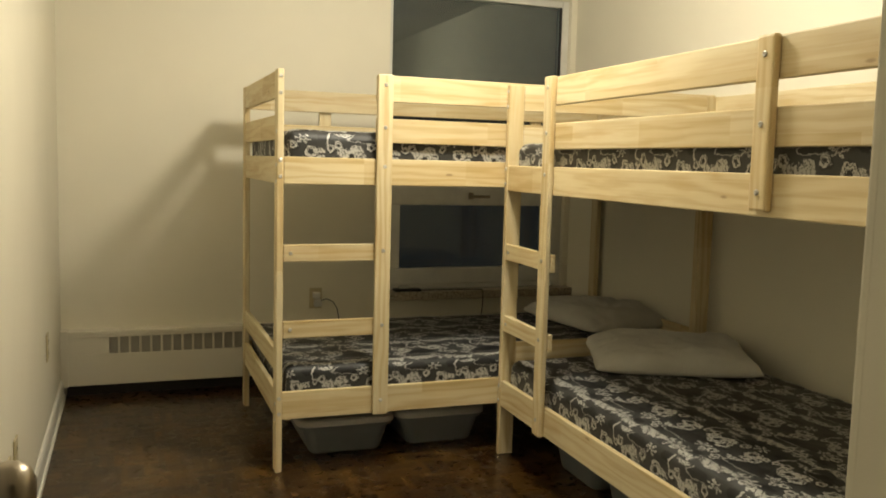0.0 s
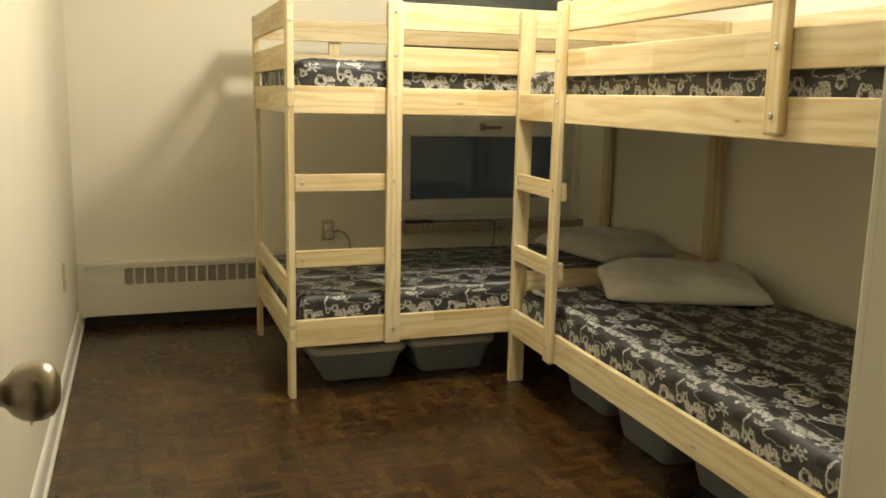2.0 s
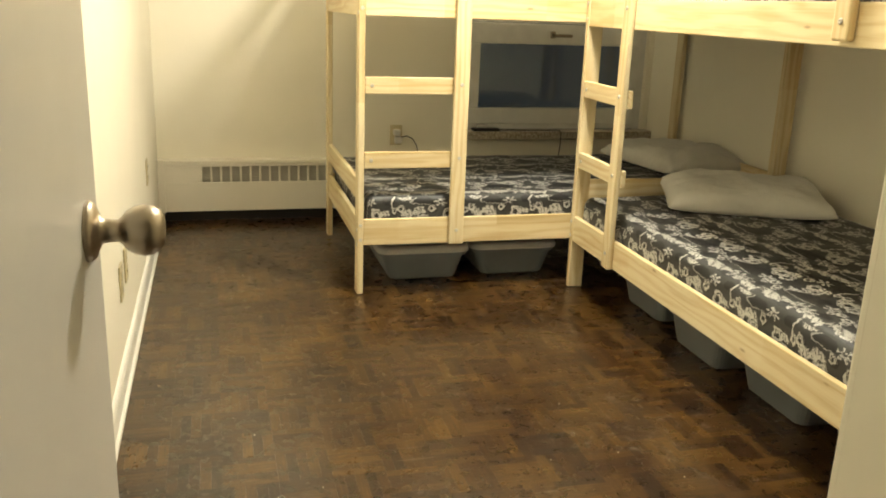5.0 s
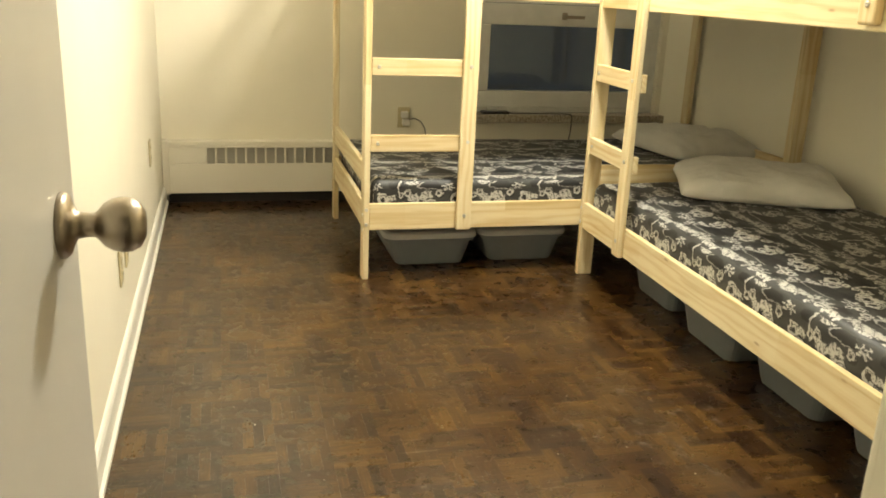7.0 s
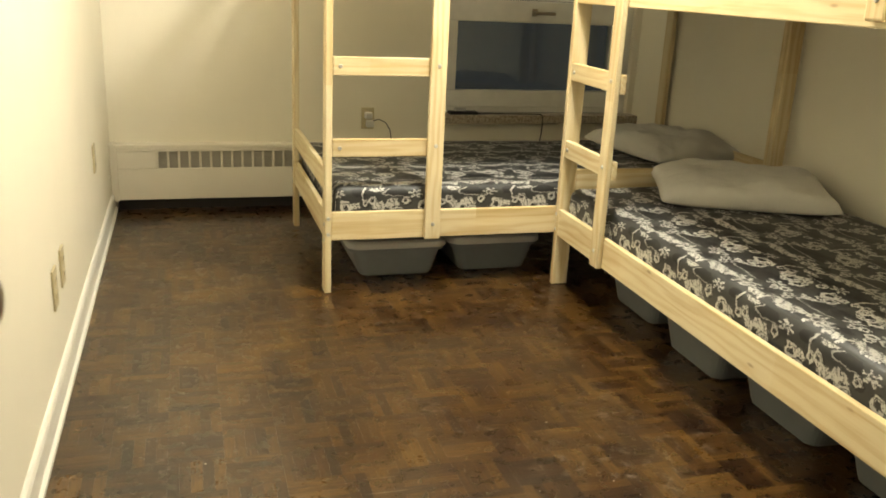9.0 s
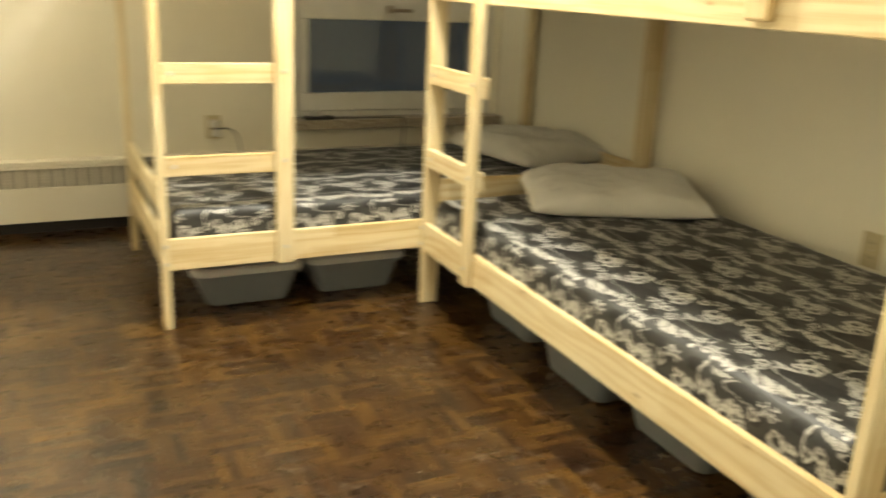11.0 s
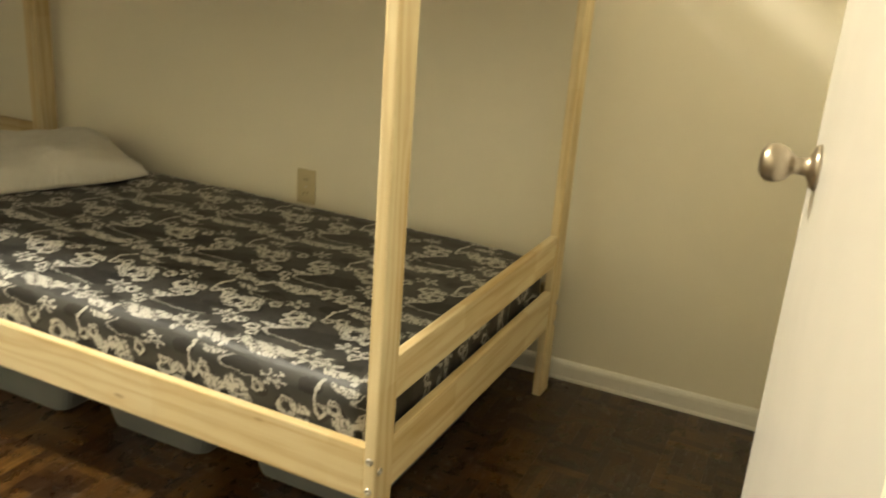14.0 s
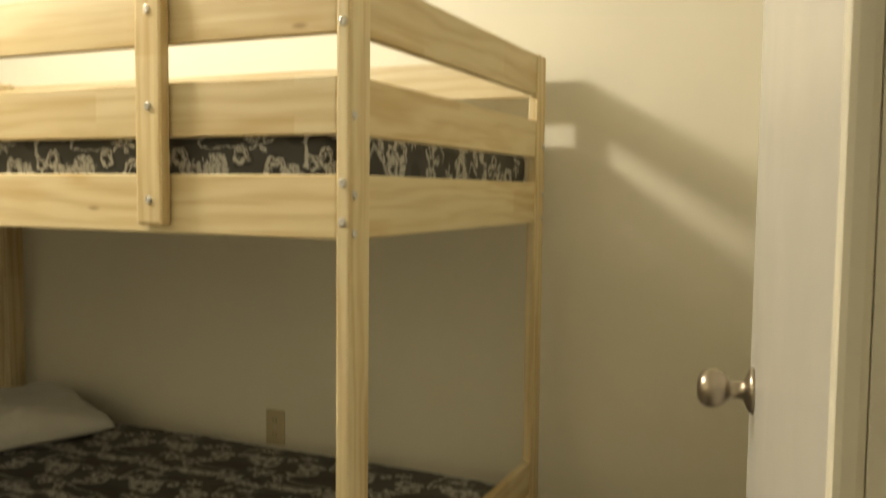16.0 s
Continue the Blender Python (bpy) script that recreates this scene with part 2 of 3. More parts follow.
def parquet():
    """Dark-stained mosaic parquet fingers under worn varnish; grain along each finger."""
    n = Nodes("parquet_finger", 0.3)
    info = n.add("ShaderNodeObjectInfo")
    geo = n.t.nodes.new("ShaderNodeNewGeometry")
    uv = n.t.nodes.new("ShaderNodeUVMap")
    pos = geo.outputs["Position"]
    pick = n.math("FRACT", n.math("ADD", n.math("MULTIPLY", geo.outputs["Random Per Island"], 7.13), info.outputs["Random"]))
    shift = n.add("ShaderNodeMapping", Location=(-PX, -PY, 0.5))
    n.link(pos, shift.inputs["Vector"])
    snap = n.t.nodes.new("ShaderNodeVectorMath")
    snap.operation = "SNAP"
    n.link(shift.outputs["Vector"], snap.inputs[0])
    snap.inputs[1].default_value = (SQ, SQ, 10)
    tile = n.t.nodes.new("ShaderNodeTexWhiteNoise")
    n.link(snap.outputs[0], tile.inputs["Vector"])
    patch = n.math("ADD", n.math("MULTIPLY", n.noise(pos, 2.6, 4, 0.6), 0.50), n.math("MULTIPLY", n.noise(pos, 11, 5, 0.72), 0.50))
    tone = n.math("ADD", n.math("MULTIPLY", pick, 0.27), n.math("ADD", n.math("MULTIPLY", tile.outputs["Value"], 0.13), n.math("MULTIPLY", patch, 0.62)))
    m = n.add("ShaderNodeMapping", Scale=(12, 130, 1))
    n.link(uv.outputs["UV"], m.inputs["Vector"])
    grain = n.noise(m.outputs["Vector"], 1.0, 4, 0.65)
    base = n.ramp(tone, [(0.26, (0.0068, 0.0020, 0.0005)), (0.42, (0.0245, 0.0092, 0.0018)), (0.56, (0.0525, 0.0240, 0.0046)), (0.76, (0.120, 0.0620, 0.0130))])
    streak = n.ramp(grain, [(0.22, (0.42, 0.39, 0.35)), (0.5, (0.95, 0.95, 0.93)), (0.78, (1.4, 1.4, 1.33))])
    c = n.mix(1.0, base, streak, "MULTIPLY")
    worn = n.step(n.noise(pos, 3.1, 6, 0.7), 0.57, 0.75)
    c = n.mix(n.math("MULTIPLY", worn, 0.30), c, (0.085, 0.050, 0.022))
    stain = n.step(n.noise(pos, 6.5, 5, 0.72), 0.56, 0.76)
    c = n.mix(n.math("MULTIPLY", stain, 0.55), c, (0.010, 0.0045, 0.0018))
    scuff = n.math("MULTIPLY", n.step(n.noise(pos, 26, 5, 0.75), 0.55, 0.68), n.step(n.noise(pos, 1.9, 3), 0.50, 0.60))
    c = n.mix(n.math("MULTIPLY", scuff, 0.42), c, (0.30, 0.25, 0.19))
    lines = n.add("ShaderNodeMapping", Scale=(5, 90, 1), Rotation=(0, 0, 0.5))
    n.link(pos, lines.inputs["Vector"])
    drag = n.math("MULTIPLY", n.step(n.noise(lines.outputs["Vector"], 1.0, 3, 0.6), 0.62, 0.72), n.step(n.noise(pos, 2.3, 3), 0.50, 0.58))
    c = n.mix(n.math("MULTIPLY", drag, 0.28), c, (0.30, 0.26, 0.21))
    fleck = n.math("MULTIPLY", n.step(grain, 0.60, 0.72), n.step(n.noise(pos, 11, 4, 0.7), 0.50, 0.60))
    c = n.mix(n.math("MULTIPLY", fleck, 0.45), c, (0.22, 0.125, 0.038))
    n.colour(c)
    scratch = n.noise(pos, 22, 4, 0.7)
    n.rough(n.math("ADD", n.math("MULTIPLY", scratch, 0.7), n.math("MULTIPLY", worn, 0.4)), 0.19, 0.46)
    n.b.inputs["Coat Weight"].default_value = 0.30
    n.b.inputs["Coat Roughness"].default_value = 0.17
    n.bump(n.math("ADD", grain, n.math("MULTIPLY", n.noise(pos, 11, 5, 0.65), 3.0)), 0.30, 0.0018)
    return n.mat


def plastic(name, colour, rough, through_light=0.0):
    n = Nodes(name, rough, colour=colour)
    v = n.place((1, 1, 1), 10)
    n.colour(n.ramp(n.noise(v, 9, 3), [(0.3, tuple(c * 0.88 for c in colour)), (0.7, colour)]))
    n.bump(n.noise(v, 120, 2), 0.12, 0.0005)
    n.b.inputs["Subsurface Weight"].default_value = through_light
    n.rough(n.noise(v, 14), rough - 0.07, rough + 0.1)
    return n.mat


def metal(name, colour, rough):
    n = Nodes(name, rough, 1.0, colour)
    n.rough(n.noise(n.place((3, 3, 60)), 4.0, 3), rough - 0.08, rough + 0.1)
    return n.mat


def terrazzo():
    n = Nodes("speckled_stone", 0.35)
    v = n.place()
    chip = n.voronoi(v, 95)
    c = n.ramp(n.noise(v, 70, 3, 0.7), [(0.30, (0.20, 0.16, 0.11)), (0.5, (0.42, 0.36, 0.27)), (0.72, (0.62, 0.57, 0.46))])
    n.colour(n.mix(n.step(chip, 0.32, 0.2), c, (0.16, 0.12, 0.08)))
    return n.mat


def linen():
    n = Nodes("pillow_cotton", 0.85, spec=0.2)
    v = n.place()
    n.colour(n.ramp(n.noise(v, 5, 4), [(0.3, (0.60, 0.58, 0.52)), (0.7, (0.70, 0.68, 0.62))]))
    weave = n.noise(n.place((1, 1, 1)), 420, 2)
    fold = n.noise(n.place((1, 1, 0.4)), 14, 4, 0.6)
    n.bump(n.math("ADD", n.math("MULTIPLY", weave, 0.10), fold), 0.55, 0.022)
    n.b.inputs["Sheen Weight"].default_value = 0.2
    return n.mat


def clear_glass():
    n = Nodes("window_glass", 0.0, colour=(0.86, 0.92, 0.92))
    n.b.inputs["Transmission Weight"].default_value = 1.0
    n.b.inputs["IOR"].default_value = 1.5
    return n.mat


WALL = paint("cream_wall_paint", (0.84, 0.795, 0.655), 0.55)
CEIL = paint("white_ceiling_paint", (0.86, 0.84, 0.78), 0.8, 0.4)
TRIM = paint("white_gloss_trim", (0.80, 0.78, 0.71), 0.32, 0.06, 0.03)
DOORP = paint("white_gloss_door_paint", (0.715, 0.697, 0.648), 0.25, 0.10, 0.03, 0.02)
HEATP = paint("cream_heater_enamel", (0.82, 0.77, 0.65), 0.38, 0.05, 0.04)
FINS = paint("grey_heater_fins", (0.46, 0.43, 0.36), 0.5, 0.1)
WOOD = pine()
PRINT = sheet()
LINEN = linen()
TUB = plastic("grey_bin_plastic", (0.175, 0.188, 0.192), 0.42, 0.05)
LID = plastic("pale_lid_plastic", (0.56, 0.56, 0.53), 0.4, 0.05)
LABELP = plastic("white_paper_label", (0.7, 0.7, 0.67), 0.6)
PVC = plastic("white_window_frame", (0.76, 0.75, 0.70), 0.35)
PLATE = plastic("almond_plate_plastic", (0.56, 0.48, 0.29), 0.4)
BEIGE = plastic("white_plug_plastic", (0.74, 0.72, 0.66), 0.4)
BLACK = plastic("black_plastic", (0.015, 0.015, 0.015), 0.4)
NICKEL = metal("brushed_nickel", (0.40, 0.345, 0.27), 0.33)
BOLT = metal("zinc_bolt", (0.62, 0.60, 0.56), 0.32)
STONE = terrazzo()
GLASS = clear_glass()
# near-black colour stands in for the shade in the heater's bottom gap
RECESS_SHADE = paint("dark_recess_shade", (0.030, 0.026, 0.021), 0.7, 0.1)
NIGHT = paint("faint_glow_night", (0.03, 0.033, 0.04), 0.9)
SUBFLOOR = paint("dark_joint_filler", (0.018, 0.010, 0.006), 0.6)
FLOORW = parquet()
# small emission added to the backdrop so the reflecting panes look less black
NIGHT.node_tree.nodes["Principled BSDF"].inputs["Emission Color"].default_value = (0.92, 0.97, 1.0, 1)
NIGHT.node_tree.nodes["Principled BSDF"].inputs["Emission Strength"].default_value = 0.011


# ---- mesh helpers ----
def finish(bm, material, smooth=False):
    me = bpy.data.meshes.new("mesh")
    bm.to_mesh(me)
    bm.free()
    me.materials.append(material)
    if smooth:
        for p in me.polygons:
            p.use_smooth = True
    return me


def block(lo, hi, bevel=0.0, segments=2, bm=None):
    """A box from corner lo to corner hi, its edges rounded."""
    own = bmesh.new()
    bmesh.ops.create_cube(own, size=1)
    size = [h - l for l, h in zip(lo, hi)]
    for v in own.verts:
        v.co = Vector([l + (c + 0.5) * s for l, c, s in zip(lo, v.co, size)])
    if bevel:
        bmesh.ops.bevel(own, geom=list(own.edges), offset=bevel, segments=segments, profile=0.6, affect="EDGES", clamp_overlap=True)
    if bm is None:
        return own
    me = bpy.data.meshes.new("tmp")
    own.to_mesh(me)
    own.free()
    bm.from_mesh(me)
    bpy.data.meshes.remove(me)
    return bm


def lathe(profile, steps=28):
    """A body turned about the z axis from (radius, height) pairs."""
    bm = bmesh.new()
    rows = []
    for r, z in profile:
        rows.append([bm.verts.new((r * math.cos(a), r * math.sin(a), z)) for a in (2 * math.pi * i / steps for i in range(steps))])
    for a, b in zip(rows, rows[1:]):
        for i in range(steps):
            j = (i + 1) % steps
            bm.faces.new((a[i], a[j], b[j], b[i]))
    bm.faces.new(rows[0][::-1])
    bm.faces.new(rows[-1])
    return bm


def tube(points, radius):
    """A round cord along points."""
    cu = bpy.data.curves.new("cord", "CURVE")
    cu.dimensions, cu.bevel_depth, cu.bevel_resolution = "3D", radius, 3
    sp = cu.splines.new("POLY")
    sp.points.add(len(points) - 1)
    for p, c in zip(sp.points, points):
        p.co = (*c, 1)
    ob = bpy.data.objects.new("tmp", cu)
    me = bpy.data.meshes.new_from_object(ob)
    bpy.data.objects.remove(ob)
    return me


def part(name, mesh, material, parent, label="", m=None):
    """One mesh object under a thing or part; m is its place in the thing's own frame."""
    if isinstance(mesh, bmesh.types.BMesh):
        mesh = finish(mesh, material)
    elif material and not mesh.materials:
        mesh.materials.append(material)
    ob = new(name, mesh)
    ob.parent = parent
    m = m or Matrix()
    ob.matrix_basis = parent.matrix_basis.inverted() @ m if parent.parent else m
    return tagged(ob, label)


def thing(name, label, category, group="", kind="", m=None):
    ob = new(name)
    ob.empty_display_size = 0.1
    ob.matrix_basis = m or Matrix()
    return tagged(ob, label, category, group, kind)


def structure(name, bm, material, label="", category=""):
    return tagged(new(name, finish(bm, material) if isinstance(bm, bmesh.types.BMesh) else bm), label, category, "", "structure")


# ---- room shell ----
XW, XE, YN, YC, YD, YH, ZC = -0.877, 2.014, 1.40, -2.712, -3.286, -4.9, 2.44
CX = 0.090

structure("floor", block((XW - 0.1, YH, -0.12), (XE + 0.1, YN + 0.1, -0.004)), SUBFLOOR, "dark mosaic parquet floor with worn varnish", "floor")
structure("ceiling", block((XW - 0.1, YH, ZC), (XE + 0.1, YN + 0.1, ZC + 0.1)), CEIL, "plain white painted ceiling", "ceiling")
structure("wall_west", block((XW - 0.1, YH, 0), (XW, YN + 0.1, ZC)), WALL, "long cream painted wall with outlets", "wall")
structure("wall_east", block((XE, YC, 0), (XE + 0.1, YN + 0.1, ZC)), WALL, "cream painted wall behind the bunk bed", "wall")
# north wall with the window opening
WX0, WX1, WZ0, WZ1 = 0.843, 1.975, 0.500, 2.23
bm = bmesh.new()
block((XW, YN, 0), (WX0, YN + 0.12, ZC), bm=bm)
block((WX1, YN, 0), (XE, YN + 0.12, ZC), bm=bm)
block((WX0, YN, 0), (WX1, YN + 0.12, WZ0 - 0.05), bm=bm)
block((WX0, YN, WZ1), (WX1, YN + 0.12, ZC), bm=bm)
structure("wall_north", bm, WALL, "cream painted wall with a window and heater", "wall")
# closet front wall with its door opening
DX0, DX1, DZ = 0.153, 0.873, 2.05
bm = bmesh.new()
block((CX, YC - 0.1, 0), (DX0, YC, ZC), bm=bm)
block((DX1, YC - 0.1, 0), (XE + 0.1, YC, ZC), bm=bm)
block((DX0, YC - 0.1, DZ), (DX1, YC, ZC), bm=bm)
structure("wall_closet", bm, WALL, "cream painted wall holding the closet door", "wall")
structure("wall_closet_side", block((CX, YD - 0.11, 0), (CX + 0.1, YC - 0.1, ZC)), WALL, "short cream wall beside the entrance", "wall")
structure("wall_closet_back", block((CX + 0.1, YD - 0.11, 0), (XE + 0.1, YD, ZC)), WALL, "plain back wall of the closet", "wall")
bm = bmesh.new()
block((XW, YD - 0.11, 0), (-0.738, YD, ZC), bm=bm)
block((0.02, YD - 0.11, 0), (CX, YD, ZC), bm=bm)
block((-0.738, YD - 0.11, 2.06), (0.02, YD, ZC), bm=bm)
structure("wall_entrance", bm, WALL, "cream wall with the open entrance doorway", "wall")
structure("wall_hall_back", block((XW, YH - 0.1, 0), (XE, YH, ZC)), WALL, "plain hall wall", "wall")
structure("wall_hall_side", block((XE, YH, 0), (XE + 0.1, YD - 0.11, ZC)), WALL, "plain hall wall", "wall")


SHOE = ((0, 0), (0.022, 0), (0.022, 0.014), (0.014, 0.022), (0.013, 0.078), (0.009, 0.090), (0.004, 0.096), (0, 0.097))
PLAIN = ((0, 0), (0.015, 0), (0.015, 0.008), (0.012, 0.011), (0.0125, 0.044), (0.011, 0.053), (0.006, 0.060), (0, 0.062))


def skirting(name, x, y0, y1, side, label, prof=SHOE):
    """Baseboard with a shaped top, along y; side is +1 where it faces +x."""
    bm = bmesh.new()
    ends = [[bm.verts.new((x + side * a, y, b)) for a, b in prof] for y in (y0, y1)]
    for i in range(len(prof) - 1):
        bm.faces.new((ends[0][i], ends[0][i + 1], ends[1][i + 1], ends[1][i]))
    bm.faces.new(ends[0]), bm.faces.new(ends[1][::-1])
    bmesh.ops.recalc_face_normals(bm, faces=bm.faces)
    structure(name, bm, TRIM, label, "baseboard")


skirting("baseboard_west", XW, YD, 1.36, 1, "white painted baseboard with a rounded shoe")
skirting("baseboard_east", XE, YC, YN, -1, "white painted baseboard behind the bunk bed", PLAIN)

# closet door casing
bm = bmesh.new()
block((CX + 0.002, YC, 0), (DX0, YC + 0.014, DZ + 0.06), 0.004, bm=bm)
block((DX1, YC, 0), (DX1 + 0.06, YC + 0.014, DZ + 0.06), 0.004, bm=bm)
block((DX0, YC, DZ), (DX1, YC + 0.014, DZ + 0.06), 0.004, bm=bm)
structure("trim_closet", bm, WALL, "cream painted casing round the closet door", "door casing")
bm = bmesh.new()
block((-0.738, YD - 0.11, 0), (-0.718, YD, 2.04), 0.002, bm=bm)
block((0.0, YD - 0.11, 0), (0.02, YD, 2.04), 0.002, bm=bm)
block((-0.738, YD - 0.11, 2.04), (0.02, YD, 2.06), 0.002, bm=bm)
structure("trim_entrance", bm, TRIM, "white painted entrance door frame", "door frame")


# ---- doors ----
KNOB = [(0.0, 0.0), (0.034, 0.0), (0.0335, 0.004), (0.030, 0.008), (0.022, 0.011), (0.014, 0.015), (0.0125, 0.024), (0.0125, 0.032),
        (0.016, 0.036), (0.022, 0.041), (0.0265, 0.049), (0.0285, 0.058), (0.0275, 0.067), (0.023, 0.075), (0.014, 0.080), (0.0, 0.081)]


def door(name, width, m, side, knob_x, knob_z, k, label):
    """A flush slab hinged at its origin, along x; side is the sign of y that carries the shown knob."""
    slab = tagged(new(name, finish(block((0, -0.036 if side > 0 else 0, 0.008), (width, 0 if side > 0 else 0.036, 2.035), 0.0025), DOORP)), label, "door", "", "structure")
    slab.matrix_basis = m
    for s in (1, -1):
        face = 0 if s == side else -0.036 * side
        part("door_knob", finish(lathe(KNOB), NICKEL, True), None, slab, "round brushed nickel knob", Matrix.Translation((knob_x, face, knob_z)) @ pose(0, 0, 0, -90 * s) @ Matrix.Diagonal((k, k, k, 1)))
    part("latch_plate", block((width - 0.001, -0.029 * side if side > 0 else 0.007, knob_z - 0.028), (width + 0.001, -0.007 * side if side > 0 else 0.029, knob_z + 0.028)), NICKEL, slab, "nickel latch plate")
    return slab


door("door_1", 0.76, pose(-0.716, YD + 0.004, 0, 0, 0, 88.0), -1, 0.70, 0.981, 0.87, "open white painted flush door against the wall")
door("door_2", 0.715, pose(DX0 + 0.002, YC + 0.004, 0, 0, 0, 6.6), 1, 0.645, 0.974, 0.83, "white painted closet door standing slightly ajar")


# ---- window ----
win = thing("window_1", "white-framed window at night over a small hopper sash", "window", "", "structure")
F0, F1 = YN + 0.02, YN + 0.085
for lo, hi in (((WX0, F0, WZ0), (WX0 + 0.022, F1, WZ1)), ((WX1 - 0.045, F0, WZ0), (WX1, F1, WZ1)),
               ((WX0 + 0.022, F0, WZ0), (WX1 - 0.045, F1, WZ0 + 0.03)), ((WX0 + 0.022, F0, WZ1 - 0.04), (WX1 - 0.045, F1, WZ1)),
               ((WX0 + 0.022, F0, 1.114), (WX1 - 0.045, F1, 1.159))):
    part("window_frame", block(lo, hi, 0.004), PVC, win)
SX0, SX1, SZ0, SZ1 = WX0 + 0.024, WX1 - 0.047, WZ0 + 0.032, 1.111
PX0, PX1, PZ0, PZ1 = 0.925, 1.843, 0.624, 0.994
sash = part("sash", block((SX0, F0 - 0.012, PZ1), (SX1, F1 - 0.01, SZ1), 0.005), PVC, win, "white hopper sash")
for lo, hi in (((SX0, F0 - 0.012, SZ0), (SX1, F1 - 0.01, PZ0)), ((SX0, F0 - 0.012, PZ0), (PX0, F1 - 0.01, PZ1)), ((PX1, F0 - 0.012, PZ0), (SX1, F1 - 0.01, PZ1))):
    part("sash_rail", block(lo, hi, 0.005), PVC, sash)
for y in (F0 + 0.018, F0 + 0.034):
    part("pane", block((PX0 - 0.006, y, PZ0 - 0.006), (PX1 + 0.006, y + 0.004, PZ1 + 0.006)), GLASS, sash)
    part("pane", block((WX0 + 0.016, y, 1.154), (WX1 - 0.04, y + 0.004, WZ1 - 0.035)), GLASS, win)
# thin black strip modelled as the shadow line between pane and jamb
part("gasket", block((WX1 - 0.056, F0 + 0.004, 1.159), (WX1 - 0.0455, F0 + 0.017, WZ1 - 0.04)), BLACK, win, "black strip drawn as the shadow in the frame gap")
hb = block((1.345, F0 - 0.026, 1.031), (1.375, F0 - 0.012, 1.071), 0.004)
block((1.352, F0 - 0.050, 1.042), (1.368, F0 - 0.026, 1.058), 0.004, bm=hb)
block((1.352, F0 - 0.058, 1.039), (1.470, F0 - 0.044, 1.057), 0.006, bm=hb)
part("window_handle", hb, NICKEL, sash, "dull metal lever handle")
bm = bmesh.new()
block((WX1, YN - 0.012, WZ0), (XE, YN, 2.27), 0.003, bm=bm)
structure("trim_window", bm, WALL, "cream casing strip beside the window", "window casing")
structure("window_sill", block((WX0 - 0.02, YN - 0.085, 0.452), (XE - 0.001, YN + 0.02, 0.499), 0.004), STONE, "speckled brown terrazzo window sill", "window sill")
structure("backdrop", block((-1.5, 4.0, -1), (4.5, 4.05, 3.5)), NIGHT, "dark night backdrop with a faint added glow", "backdrop")


# ---- heater ----
heater = thing("baseboard_heater", "cream enamelled baseboard heater under the window", "heater", "", "", pose(0, -0.020, 0.026))
HY = 1.352
hx0, hx1 = XW + 0.024, 1.98
part("lower_panel", block((hx0, HY, 0.035), (hx1, HY + 0.012, 0.196), 0.003), HEATP, heater)
part("top_rail", block((hx0, HY, 0.282), (hx1, HY + 0.012, 0.2975), 0.003), HEATP, heater)
part("top_cover", block((hx0, HY - 0.003, 0.298), (hx1, YN + 0.019, 0.318), 0.004), HEATP, heater)
part("blank_panel", block((hx0, HY, 0.1965), (-0.658, HY + 0.012, 0.2815), 0.001), HEATP, heater)
part("end_cap", block((hx0 - 0.0235, HY - 0.005, 0.030), (hx0 + 0.012, YN + 0.018, 0.322), 0.004), HEATP, heater)
part("fin_bank", block((-0.66, HY + 0.022, 0.12), (hx1 - 0.02, HY + 0.06, 0.28)), FINS, heater, "dull grey finned core")
part("seam", block((-0.300, HY - 0.002, 0.036), (-0.296, HY + 0.001, 0.195)), HEATP, heater)
bar = finish(block((-0.006, HY, 0.197), (0.006, HY + 0.010, 0.281), 0.002), HEATP)
fin = finish(block((-0.660, HY + 0.017, -0.0015), (1.98, HY + 0.021, 0.0015)), FINS)
for i in range(50):
    part("grille_bar", bar, None, heater, "", Matrix.Translation((-0.652 + 0.0525 * i, 0, 0)))
for i in range(6):
    part("grille_fin", fin, None, heater, "", Matrix.Translation((0, 0, 0.206 + 0.0135 * i)))
# plate carries the painted shade of the gap below the panel
part("back_plate", block((hx0, YN + 0.006, -0.026), (hx1, YN + 0.018, 0.29)), RECESS_SHADE, heater, "back plate coloured dark for the shade under the heater")


# ---- bunk beds ----
def plank(length, height, thick, bevel=0.004):
    """A board centred on its origin, along x; height in z, thickness in y."""
    return finish(block((-length / 2, -thick / 2, -height / 2), (length / 2, thick / 2, height / 2), bevel), WOOD)


BOLTHEAD = finish(lathe([(0.0, 0.0), (0.0076, 0.0), (0.0076, 0.0018), (0.006, 0.0036), (0.0036, 0.0038), (0.003, 0.0016), (0.0, 0.0014)], 12), BOLT, True)
TALL, W = 1.572, 1.033
PT, PW = 0.026, 0.068          # post: thin along the bed, wide across its end
SIDE_BOARDS = ((0.270, 0.112), (1.187, 0.106), (1.352, 0.096), (1.518, 0.104))   # centre height, board height
END_BOARDS = ((0.270, 0.112), (0.445, 0.088), (1.187, 0.106), (1.352, 0.096), (1.518, 0.104))


